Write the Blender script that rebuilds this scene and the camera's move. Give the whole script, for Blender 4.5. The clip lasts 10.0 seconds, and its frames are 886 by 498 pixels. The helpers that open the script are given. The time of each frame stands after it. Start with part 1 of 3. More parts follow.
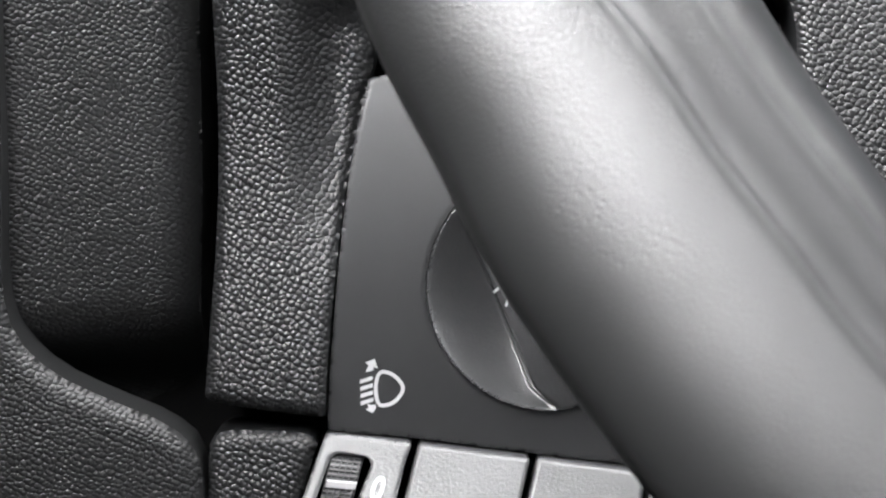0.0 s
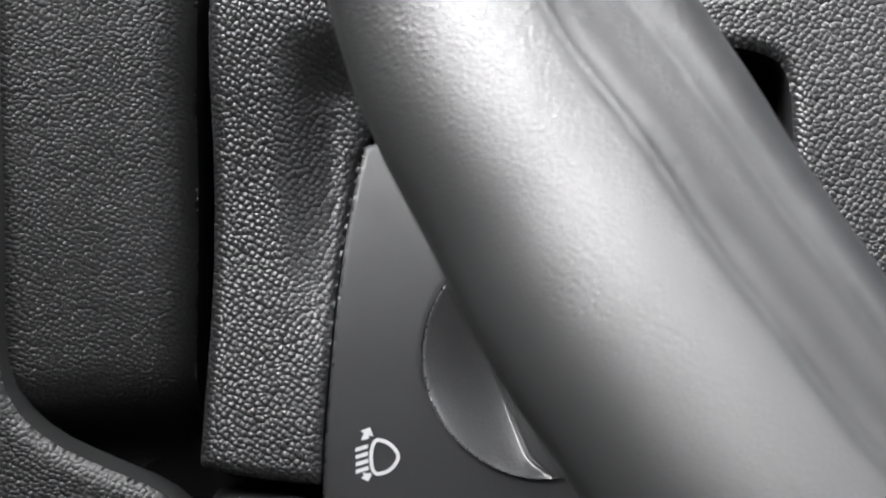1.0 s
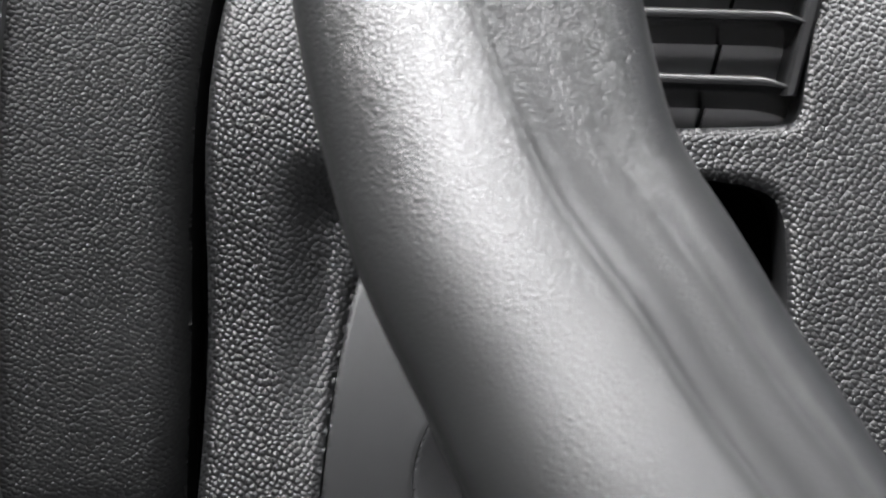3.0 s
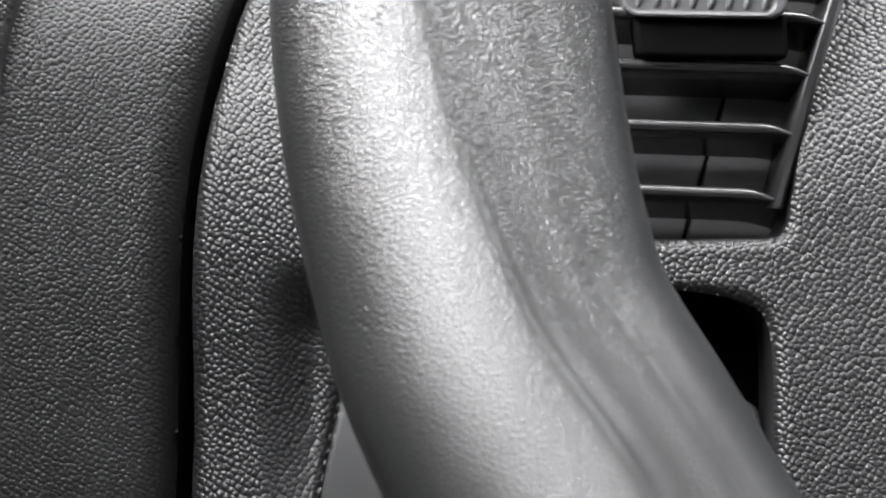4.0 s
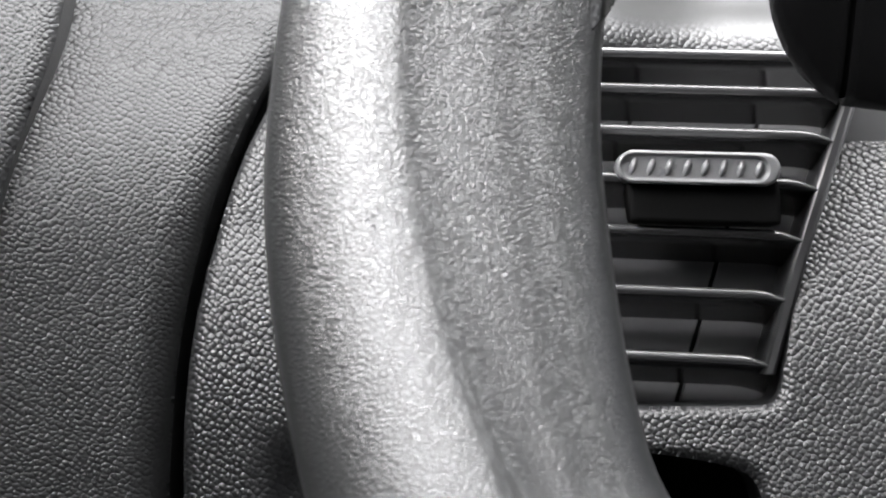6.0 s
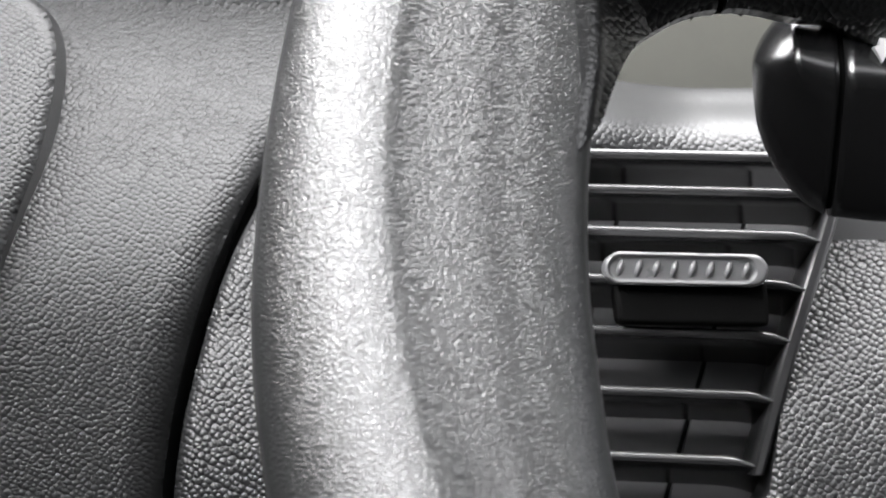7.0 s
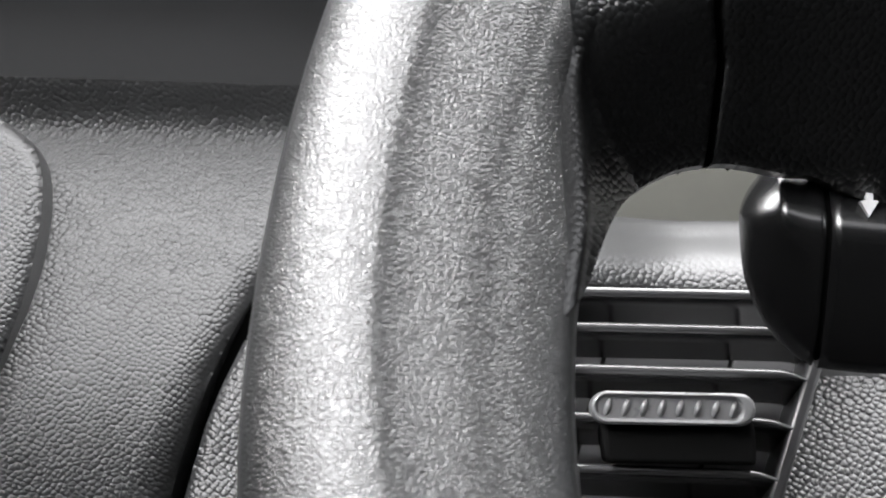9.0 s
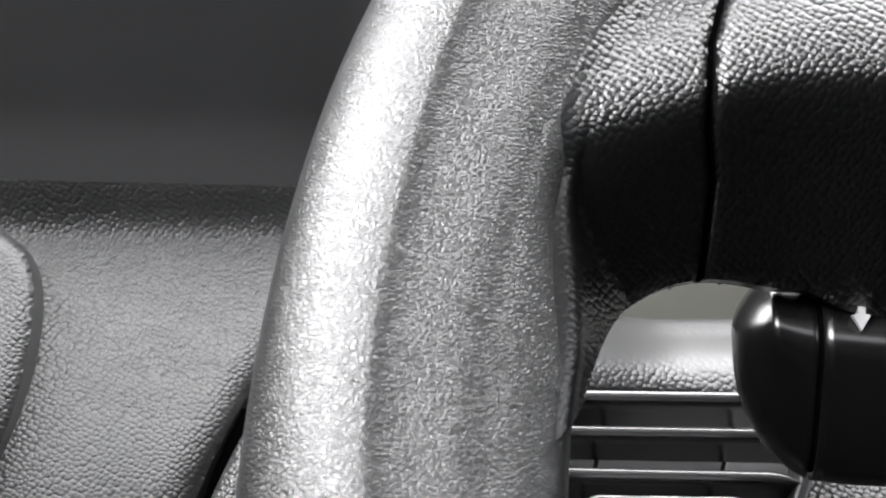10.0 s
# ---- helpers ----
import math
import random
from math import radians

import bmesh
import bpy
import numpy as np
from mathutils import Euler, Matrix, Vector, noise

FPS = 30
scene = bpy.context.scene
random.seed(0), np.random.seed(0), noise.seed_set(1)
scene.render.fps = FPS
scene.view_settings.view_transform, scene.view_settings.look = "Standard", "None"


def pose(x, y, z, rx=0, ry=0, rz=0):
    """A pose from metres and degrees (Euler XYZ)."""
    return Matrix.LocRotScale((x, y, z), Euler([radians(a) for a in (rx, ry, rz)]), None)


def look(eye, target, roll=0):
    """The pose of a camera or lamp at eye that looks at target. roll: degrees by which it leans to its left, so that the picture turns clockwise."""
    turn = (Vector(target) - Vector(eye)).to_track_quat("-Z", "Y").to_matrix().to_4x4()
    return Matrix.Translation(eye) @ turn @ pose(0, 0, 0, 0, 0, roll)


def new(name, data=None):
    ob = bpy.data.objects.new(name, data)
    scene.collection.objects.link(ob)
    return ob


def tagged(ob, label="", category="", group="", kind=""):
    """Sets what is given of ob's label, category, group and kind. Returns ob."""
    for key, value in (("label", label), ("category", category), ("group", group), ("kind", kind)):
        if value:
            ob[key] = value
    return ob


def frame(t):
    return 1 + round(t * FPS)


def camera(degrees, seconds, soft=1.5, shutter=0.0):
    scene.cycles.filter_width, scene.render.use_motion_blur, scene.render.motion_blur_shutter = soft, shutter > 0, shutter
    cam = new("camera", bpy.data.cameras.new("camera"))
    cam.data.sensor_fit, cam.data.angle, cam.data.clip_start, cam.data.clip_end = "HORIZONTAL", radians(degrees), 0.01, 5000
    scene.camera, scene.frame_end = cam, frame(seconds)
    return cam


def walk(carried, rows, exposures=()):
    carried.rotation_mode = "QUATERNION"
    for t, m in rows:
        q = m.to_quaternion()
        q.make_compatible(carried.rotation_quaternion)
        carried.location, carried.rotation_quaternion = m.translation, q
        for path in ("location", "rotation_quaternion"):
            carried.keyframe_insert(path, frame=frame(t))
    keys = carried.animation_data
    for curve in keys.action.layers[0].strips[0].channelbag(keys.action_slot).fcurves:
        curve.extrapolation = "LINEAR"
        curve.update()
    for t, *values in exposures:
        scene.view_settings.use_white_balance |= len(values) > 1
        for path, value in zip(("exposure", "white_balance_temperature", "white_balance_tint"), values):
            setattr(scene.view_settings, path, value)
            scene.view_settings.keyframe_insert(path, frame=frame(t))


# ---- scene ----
# camera: a long lens about a third of a metre from the wheel rim, rising and tilting up
cam = camera(20.0, 10.0, soft=1.6)
# one fixed focus between the wheel and the dashboard
cam.data.dof.use_dof, cam.data.dof.focus_distance, cam.data.dof.aperture_fstop = True, 0.42, 50.0
BACK = -0.485
# seconds, height, yaw, pitch, roll
ROWS = [
    (0.0, -0.03043, 0.524, -4.777, 1.662),
    (0.5, -0.02764, 0.462, -4.339, 1.604),
    (1.0, -0.02474, 0.421, -3.883, 1.505),
    (1.5, -0.02292, 0.438, -3.598, 1.342),
    (2.0, -0.02095, 0.449, -3.289, 1.165),
    (3.5, -0.00952, 0.164, -1.494, 0.317),
    (4.0, -0.00479, 0.006, -0.752, 0.212),
    (4.5, -0.00002, -0.001, -0.002, 0.004),
    (5.0, 0.00263, -0.005, 0.413, -0.013),
    (6.5, 0.01287, -0.205, 2.020, -0.257),
    (7.0, 0.01725, -0.436, 2.709, -0.006),
    (7.5, 0.02074, -0.636, 3.256, -0.131),
    (8.0, 0.02216, -0.659, 3.479, -0.272),
    (8.5, 0.02512, -0.698, 3.943, -0.007),
    (9.0, 0.02875, -0.735, 4.513, 0.010),
    (9.5, 0.03304, -0.806, 5.186, 0.220),
    (10.0, 0.03741, -0.898, 5.872, 0.362),
]
walk(cam, [(t, pose(0, BACK, z, 90 + pitch, roll, yaw)) for t, z, yaw, pitch, roll in ROWS],
     exposures=[(0.0, 0.5), (2.0, 0.3), (3.5, 0.1), (5.0, 0.03), (7.0, -0.08), (10.0, -0.3)])

# ---- light: overcast day through the side window, the windscreen and the rear glass ----
world = bpy.data.worlds.new("sky")
scene.world = world
world.use_nodes = True
wn = world.node_tree.nodes
sky = wn.new("ShaderNodeTexSky")
sky.sky_type = "NISHITA"
sky.sun_disc = False
sky.sun_elevation, sky.sun_rotation = radians(48), radians(-100)
sky.air_density, sky.dust_density = 1.0, 3.0
world.node_tree.links.new(sky.outputs[0], wn["Background"].inputs[0])
wn["Background"].inputs[1].default_value = 0.06

sun_data = bpy.data.lights.new("sun", "SUN")
sun_data.energy, sun_data.angle, sun_data.color = 0.8, radians(20), (1.0, 0.98, 0.95)
sun = new("sun", sun_data)
sun.matrix_world = look((-1.0, -0.25, 1.4), (0, 0, 0))


def window_light(name, eye, target, sx, sy, power, colour=(0.99, 0.985, 1.0)):
    """An added area lamp standing in for the sky light of an unseen window."""
    d = bpy.data.lights.new(name, "AREA")
    d.shape, d.size, d.size_y, d.energy, d.color = "RECTANGLE", sx, sy, power, colour
    ob = new(name, d)
    ob.matrix_world = look(eye, target)
    return ob


window_light("side_window_light", (-0.335, -0.45, 0.37), (0.0, -0.32, 0.09), 0.95, 0.34, 36.0)
# Overhead lamp below the roof lining, in place of the sloping windscreen's light.
window_light("windscreen_light", (0.16, 0.02, 0.61), (0.12, -0.06, 0.0), 0.75, 0.66, 27.0)
window_light("rear_window_light", (0.12, -1.38, 0.60), (0.0, 0.0, 0.0), 0.9, 0.28, 4.0)
# Added to brighten the right fascia and the lower rim's inner facets.
window_light("passenger_window_light", (1.12, -0.35, 0.33), (0.1, -0.10, 0.0), 0.9, 0.34, 4.0)

# ---- materials ----
def material(name, colour, rough, metal=0.0, spec=0.5):
    m = bpy.data.materials.new(name)
    m.use_nodes = True
    nt = m.node_tree
    b = nt.nodes["Principled BSDF"]
    b.inputs["Base Color"].default_value = (*colour, 1)
    b.inputs["Roughness"].default_value = rough
    b.inputs["Metallic"].default_value = metal
    b.inputs["Specular IOR Level"].default_value = spec
    return m, nt, b


def node(nt, kind, **inputs):
    n = nt.nodes.new(kind)
    for k, v in inputs.items():
        n.inputs[k.replace("_", " ")].default_value = v
    return n


def coords(nt, scale, wobble=0.0, wobble_scale=60.0):
    """Object coordinates in metres, stretched and waved."""
    tc = nt.nodes.new("ShaderNodeTexCoord")
    out = tc.outputs["Object"]
    if wobble:
        n = node(nt, "ShaderNodeTexNoise", Scale=wobble_scale, Detail=2.0)
        nt.links.new(out, n.inputs["Vector"])
        sub = nt.nodes.new("ShaderNodeVectorMath")
        sub.operation = "SUBTRACT"
        nt.links.new(n.outputs["Color"], sub.inputs[0])
        sub.inputs[1].default_value = (0.5, 0.5, 0.5)
        mul = nt.nodes.new("ShaderNodeVectorMath")
        mul.operation = "SCALE"
        nt.links.new(sub.outputs[0], mul.inputs[0])
        mul.inputs["Scale"].default_value = wobble
        add = nt.nodes.new("ShaderNodeVectorMath")
        add.operation = "ADD"
        nt.links.new(out, add.inputs[0])
        nt.links.new(mul.outputs[0], add.inputs[1])
        out = add.outputs[0]
    mp = node(nt, "ShaderNodeMapping", Scale=scale)
    nt.links.new(out, mp.inputs["Vector"])
    return mp.outputs[0]


def vary(nt, b, colour, amount, scale=40.0, rough=None, rough_amount=0.06):
    """Two scales of stain and wear in colour and gloss."""
    tc = nt.nodes.new("ShaderNodeTexCoord")
    n = node(nt, "ShaderNodeTexNoise", Scale=scale, Detail=6.0, Roughness=0.65)
    nt.links.new(tc.outputs["Object"], n.inputs["Vector"])
    r = nt.nodes.new("ShaderNodeMapRange")
    r.inputs["From Min"].default_value, r.inputs["From Max"].default_value = 0.3, 0.7
    r.inputs["To Min"].default_value, r.inputs["To Max"].default_value = 1 - amount, 1 + amount
    nt.links.new(n.outputs["Fac"], r.inputs["Value"])
    mix = nt.nodes.new("ShaderNodeVectorMath")
    mix.operation = "SCALE"
    mix.inputs[0].default_value = colour
    nt.links.new(r.outputs[0], mix.inputs["Scale"])
    nt.links.new(mix.outputs[0], b.inputs["Base Color"])
    if rough is not None:
        q = nt.nodes.new("ShaderNodeMapRange")
        q.inputs["From Min"].default_value, q.inputs["From Max"].default_value = 0.3, 0.7
        q.inputs["To Min"].default_value, q.inputs["To Max"].default_value = rough - rough_amount, rough + rough_amount
        nt.links.new(n.outputs["Fac"], q.inputs["Value"])
        nt.links.new(q.outputs[0], b.inputs["Roughness"])


def bump(nt, b, height, distance, strength=1.0, under=None):
    n = nt.nodes.new("ShaderNodeBump")
    n.inputs["Strength"].default_value, n.inputs["Distance"].default_value = strength, distance
    nt.links.new(height, n.inputs["Height"])
    if under is not None:
        nt.links.new(under.outputs[0], n.inputs["Normal"])
    nt.links.new(n.outputs[0], b.inputs["Normal"])
    return n


def pebble(name, colour, rough, cell, depth, stretch=1.25, wobble=0.0016, wobble_scale=130.0, spec=0.5, fade=None):
    """Moulded leather grain: rounded pebbles parted by narrow valleys."""
    m, nt, b = material(name, colour, rough, 0.0, spec)
    vary(nt, b, colour, 0.16, 30.0, rough, 0.03)
    s = 1.0 / cell
    v = coords(nt, (s / stretch, 0.0, s * stretch), wobble, wobble_scale)
    turn = node(nt, "ShaderNodeMapping", Rotation=(radians(-90), 0.0, radians(33)))
    nt.links.new(v, turn.inputs["Vector"])
    v = turn.outputs[0]
    vo = node(nt, "ShaderNodeTexVoronoi", Scale=1.0, Randomness=0.64)
    vo.voronoi_dimensions = "2D"
    vo.feature = "DISTANCE_TO_EDGE"
    nt.links.new(v, vo.inputs["Vector"])
    flat = nt.nodes.new("ShaderNodeMapRange")
    flat.interpolation_type = "SMOOTHERSTEP"
    flat.inputs["From Min"].default_value, flat.inputs["From Max"].default_value = -0.10, 0.46
    nt.links.new(vo.outputs["Distance"], flat.inputs["Value"])
    dome = node(nt, "ShaderNodeTexVoronoi", Scale=1.0, Randomness=0.64)
    dome.voronoi_dimensions = "2D"
    nt.links.new(v, dome.inputs["Vector"])
    sq = nt.nodes.new("ShaderNodeMath")
    sq.operation = "POWER"
    sq.inputs[1].default_value = 2.0
    nt.links.new(dome.outputs["Distance"], sq.inputs[0])
    r = nt.nodes.new("ShaderNodeMath")
    r.operation = "MULTIPLY_ADD"
    r.inputs[1].default_value = -2.1
    nt.links.new(sq.outputs[0], r.inputs[0])
    half = nt.nodes.new("ShaderNodeMath")
    half.operation = "MULTIPLY"
    half.inputs[1].default_value = 0.32
    nt.links.new(flat.outputs[0], half.inputs[0])
    nt.links.new(half.outputs[0], r.inputs[2])
    fine = node(nt, "ShaderNodeTexNoise", Scale=5200.0, Detail=2.0)
    tc = nt.nodes.new("ShaderNodeTexCoord")
    nt.links.new(tc.outputs["Object"], fine.inputs["Vector"])
    first = bump(nt, b, fine.outputs["Fac"], 0.00002)
    grain = bump(nt, b, r.outputs[0], depth, 1.0, first)
    # no grain on the returns behind an edge
    geo = nt.nodes.new("ShaderNodeNewGeometry")
    part_y = nt.nodes.new("ShaderNodeSeparateXYZ")
    nt.links.new(geo.outputs["Normal"], part_y.inputs[0])
    face = nt.nodes.new("ShaderNodeMath")
    face.operation = "ABSOLUTE"
    nt.links.new(part_y.outputs["Y"], face.inputs[0])
    on = nt.nodes.new("ShaderNodeMapRange")
    on.inputs["From Min"].default_value, on.inputs["From Max"].default_value = 0.45, 0.75
    nt.links.new(face.outputs[0], on.inputs["Value"])
    nt.links.new(on.outputs[0], grain.inputs["Strength"])
    if fade:
        # the grain runs out into plain leather along x
        sep = nt.nodes.new("ShaderNodeSeparateXYZ")
        nt.links.new(tc.outputs["Object"], sep.inputs[0])
        ramp = nt.nodes.new("ShaderNodeMapRange")
        ramp.interpolation_type = "SMOOTHSTEP"
        ramp.inputs["From Min"].default_value, ramp.inputs["From Max"].default_value = fade
        ramp.inputs["To Min"].default_value = 0.1
        nt.links.new(sep.outputs["X"], ramp.inputs["Value"])
        nt.links.new(ramp.outputs[0], grain.inputs["Strength"])
    return m


def plastic(name, colour, rough, grain=2600.0, depth=0.00004, spec=0.5, amount=0.12):
    m, nt, b = material(name, colour, rough, 0.0, spec)
    vary(nt, b, colour, amount, 60.0, rough, 0.012)
    n = node(nt, "ShaderNodeTexNoise", Scale=grain, Detail=3.0, Roughness=0.6)
    tc = nt.nodes.new("ShaderNodeTexCoord")
    nt.links.new(tc.outputs["Object"], n.inputs["Vector"])
    bump(nt, b, n.outputs["Fac"], depth)
    return m


def wrinkled(name, colour, rough, cell, depth, spec=0.6):
    """Worn rim leather: fine creased cells with pores."""
    m, nt, b = material(name, colour, rough, 0.0, spec)
    vary(nt, b, colour, 0.10, 55.0, rough, 0.012)
    s = 1.0 / cell
    v = coords(nt, (s * 0.8, s * 0.8, s * 1.2), 0.0004, 500.0)
    vo = node(nt, "ShaderNodeTexVoronoi", Scale=1.0, Randomness=1.0)
    vo.feature = "DISTANCE_TO_EDGE"
    nt.links.new(v, vo.inputs["Vector"])
    r = nt.nodes.new("ShaderNodeMapRange")
    r.interpolation_type = "SMOOTHSTEP"
    r.inputs["From Max"].default_value = 0.26
    nt.links.new(vo.outputs["Distance"], r.inputs["Value"])
    n = node(nt, "ShaderNodeTexNoise", Scale=2400.0, Detail=3.0, Roughness=0.6)
    tc = nt.nodes.new("ShaderNodeTexCoord")
    nt.links.new(tc.outputs["Object"], n.inputs["Vector"])
    # rubbed smoother by use lower down
    sep = nt.nodes.new("ShaderNodeSeparateXYZ")
    nt.links.new(tc.outputs["Object"], sep.inputs[0])
    worn = nt.nodes.new("ShaderNodeMapRange")
    worn.interpolation_type = "SMOOTHSTEP"
    for k, value in (("From Min", -0.060), ("From Max", 0.050), ("To Min", 0.22), ("To Max", 1.0)):
        worn.inputs[k].default_value = value
    nt.links.new(sep.outputs["Z"], worn.inputs["Value"])
    first = bump(nt, b, n.outputs["Fac"], depth * 0.7)
    second = bump(nt, b, r.outputs[0], depth, 0.9, first)
    polish = nt.nodes.new("ShaderNodeMapRange")
    polish.interpolation_type = "SMOOTHSTEP"
    for k, value in (("From Min", -0.030), ("From Max", 0.030), ("To Min", rough + 0.07), ("To Max", rough + 0.02)):
        polish.inputs[k].default_value = value
    nt.links.new(sep.outputs["Z"], polish.inputs["Value"])
    nt.links.new(polish.outputs[0], b.inputs["Roughness"])
    # scattered pores, in patches
    pore = node(nt, "ShaderNodeTexVoronoi", Scale=820.0, Randomness=1.0)
    nt.links.new(tc.outputs["Object"], pore.inputs["Vector"])
    hole = nt.nodes.new("ShaderNodeMapRange")
    hole.interpolation_type = "SMOOTHSTEP"
    hole.inputs["From Min"].default_value, hole.inputs["From Max"].default_value = 0.10, 0.34
    nt.links.new(pore.outputs["Distance"], hole.inputs["Value"])
    patch = node(nt, "ShaderNodeTexNoise", Scale=70.0, Detail=2.0)
    nt.links.new(tc.outputs["Object"], patch.inputs["Vector"])
    where = nt.nodes.new("ShaderNodeMapRange")
    where.inputs["From Min"].default_value, where.inputs["From Max"].default_value = 0.50, 0.66
    nt.links.new(patch.outputs["Fac"], where.inputs["Value"])
    third = bump(nt, b, hole.outputs[0], depth * 1.6, 1.0, second)
    both = nt.nodes.new("ShaderNodeMath")
    both.operation = "MULTIPLY"
    nt.links.new(where.outputs[0], both.inputs[0])
    nt.links.new(worn.outputs[0], both.inputs[1])
    nt.links.new(both.outputs[0], third.inputs["Strength"])
    nt.links.new(worn.outputs[0], first.inputs["Strength"])
    nt.links.new(worn.outputs[0], second.inputs["Strength"])
    return m


DASH = pebble("dash_grain", (0.0170, 0.0173, 0.0179), 0.34, 0.00122, 0.00017, 1.06, 0.0011, 150.0, spec=0.5)
DOOR = pebble("door_grain", (0.0160, 0.0163, 0.0167), 0.40, 0.00108, 0.00014, 1.12, 0.0018, 110.0, spec=0.38)
PAD = pebble("pad_grain", (0.006, 0.0062, 0.0064), 0.31, 0.00105, 0.00013, 1.06, spec=0.7, fade=(0.018, 0.030))
RIM = wrinkled("rim_leather", (0.014, 0.0143, 0.0146), 0.33, 0.00072, 0.00007, 0.9)
PANEL = plastic("panel_plastic", (0.024, 0.0245, 0.0255), 0.36, 2200.0, 0.00003)
BUTTON = plastic("button_plastic", (0.060, 0.0605, 0.062), 0.34, 1500.0, 0.00011, 0.8)
KNOB = plastic("knob_plastic", (0.045, 0.0455, 0.047), 0.24, 1500.0, 0.00010, 0.9)
SLAT = plastic("slat_plastic", (0.035, 0.035, 0.036), 0.22, 2600.0, 0.00001, 1.0)
GRIP = plastic("grip_plastic", (0.11, 0.11, 0.112), 0.28, 2600.0, 0.00001)
VENT = plastic("vent_plastic", (0.075, 0.075, 0.077), 0.50, spec=0.3)
LEVER = plastic("lever_plastic", (0.004, 0.004, 0.0042), 0.25, 2600.0, 0.000004, 0.8)
BEZEL = plastic("bezel_plastic", (0.030, 0.030, 0.031), 0.32, 2600.0, 0.00001)
# Near-black: stands in for shade in hollows and slits; also colours real black parts.
DARK = plastic("shade_and_black_plastic", (0.004, 0.004, 0.004), 0.9, spec=0.03)
SILL = plastic("sill_plastic", (0.004, 0.0041, 0.0043), 0.7, 1200.0, 0.00003, 0.08)
OLIVE = plastic("backdrop_olive", (0.040, 0.040, 0.033), 0.8, 900.0, 0.00005)
WHITE = plastic("white_print", (0.45, 0.455, 0.46), 0.5, 2000.0, 0.00001, amount=0.05)
SHELL = plastic("cabin_lining", (0.010, 0.010, 0.010), 0.9, 300.0, 0.0002, 0.15)
GROUND = plastic("asphalt", (0.06, 0.06, 0.06), 0.9, 120.0, 0.002)

# ---- mesh tools (all in millimetres) ----
MM = 0.001


def empty(name, at=(0, 0, 0)):
    ob = new(name)
    ob.empty_display_size = 0.01
    ob.location = Vector(at) * MM
    return ob


def mesh_object(name, verts, faces, mat, parent=None, label="", smooth=True):
    me = bpy.data.meshes.new(name)
    me.from_pydata([tuple(float(c) * MM for c in v) for v in verts], [], [tuple(int(i) for i in f) for f in faces])
    me.materials.append(mat)
    me.polygons.foreach_set("use_smooth", [smooth and len(f) <= 4 for f in faces])
    me.update()
    ob = new(name, me)
    if parent is not None:
        ob.parent = parent
        ob.matrix_parent_inverse = Matrix.Translation(parent.matrix_basis.translation).inverted() if parent.parent is None else Matrix()
    if label:
        tagged(ob, label)
    return ob


def part(name, bm, mat, parent=None, label="", smooth=True):
    """One bmesh, in millimetres, as one object."""
    bmesh.ops.recalc_face_normals(bm, faces=bm.faces)
    bm.verts.index_update()
    ob = mesh_object(name, [v.co[:] for v in bm.verts], [[v.index for v in f.verts] for f in bm.faces], mat, parent, label, smooth)
    bm.free()
    return ob


def rounded(points, times=2, closed=True):
    """Corner cutting."""
    p = [np.array(q, float) for q in points]
    for _ in range(times):
        out = [] if closed else [p[0]]
        for i in range(len(p) if closed else len(p) - 1):
            a, b = p[i], p[(i + 1) % len(p)]
            out += [a * 0.75 + b * 0.25, a * 0.25 + b * 0.75]
        if not closed:
            out.append(p[-1])
        p = out
    return p


def inside(poly):
    """A signed distance to a polygon, positive inside."""
    poly = np.array(poly, float)

    def distance(x, z):
        best = np.full(x.shape, 1e9)
        within = np.zeros(x.shape, bool)
        for (ax, az), (bx, bz) in zip(poly, np.roll(poly, -1, axis=0)):
            ex, ez = bx - ax, bz - az
            t = np.clip(((x - ax) * ex + (z - az) * ez) / max(ex * ex + ez * ez, 1e-12), 0, 1)
            best = np.minimum(best, np.hypot(x - ax - t * ex, z - az - t * ez))
            if abs(ez) > 1e-12:
                crosses = ((az > z) != (bz > z)) & (x < ex * (z - az) / ez + ax)
                within ^= crosses
        return np.where(within, best, -best)

    return distance


def edge(d, r):
    """How far a rounded edge of radius r falls back at the distance d from it."""
    k = np.clip(0.9 * r - d, 0, r)
    return r - np.sqrt(np.maximum(r * r - k * k, 0))


def smooth_step(a, b, v):
    t = np.clip((v - a) / (b - a), 0, 1)
    return t * t * (3 - 2 * t)


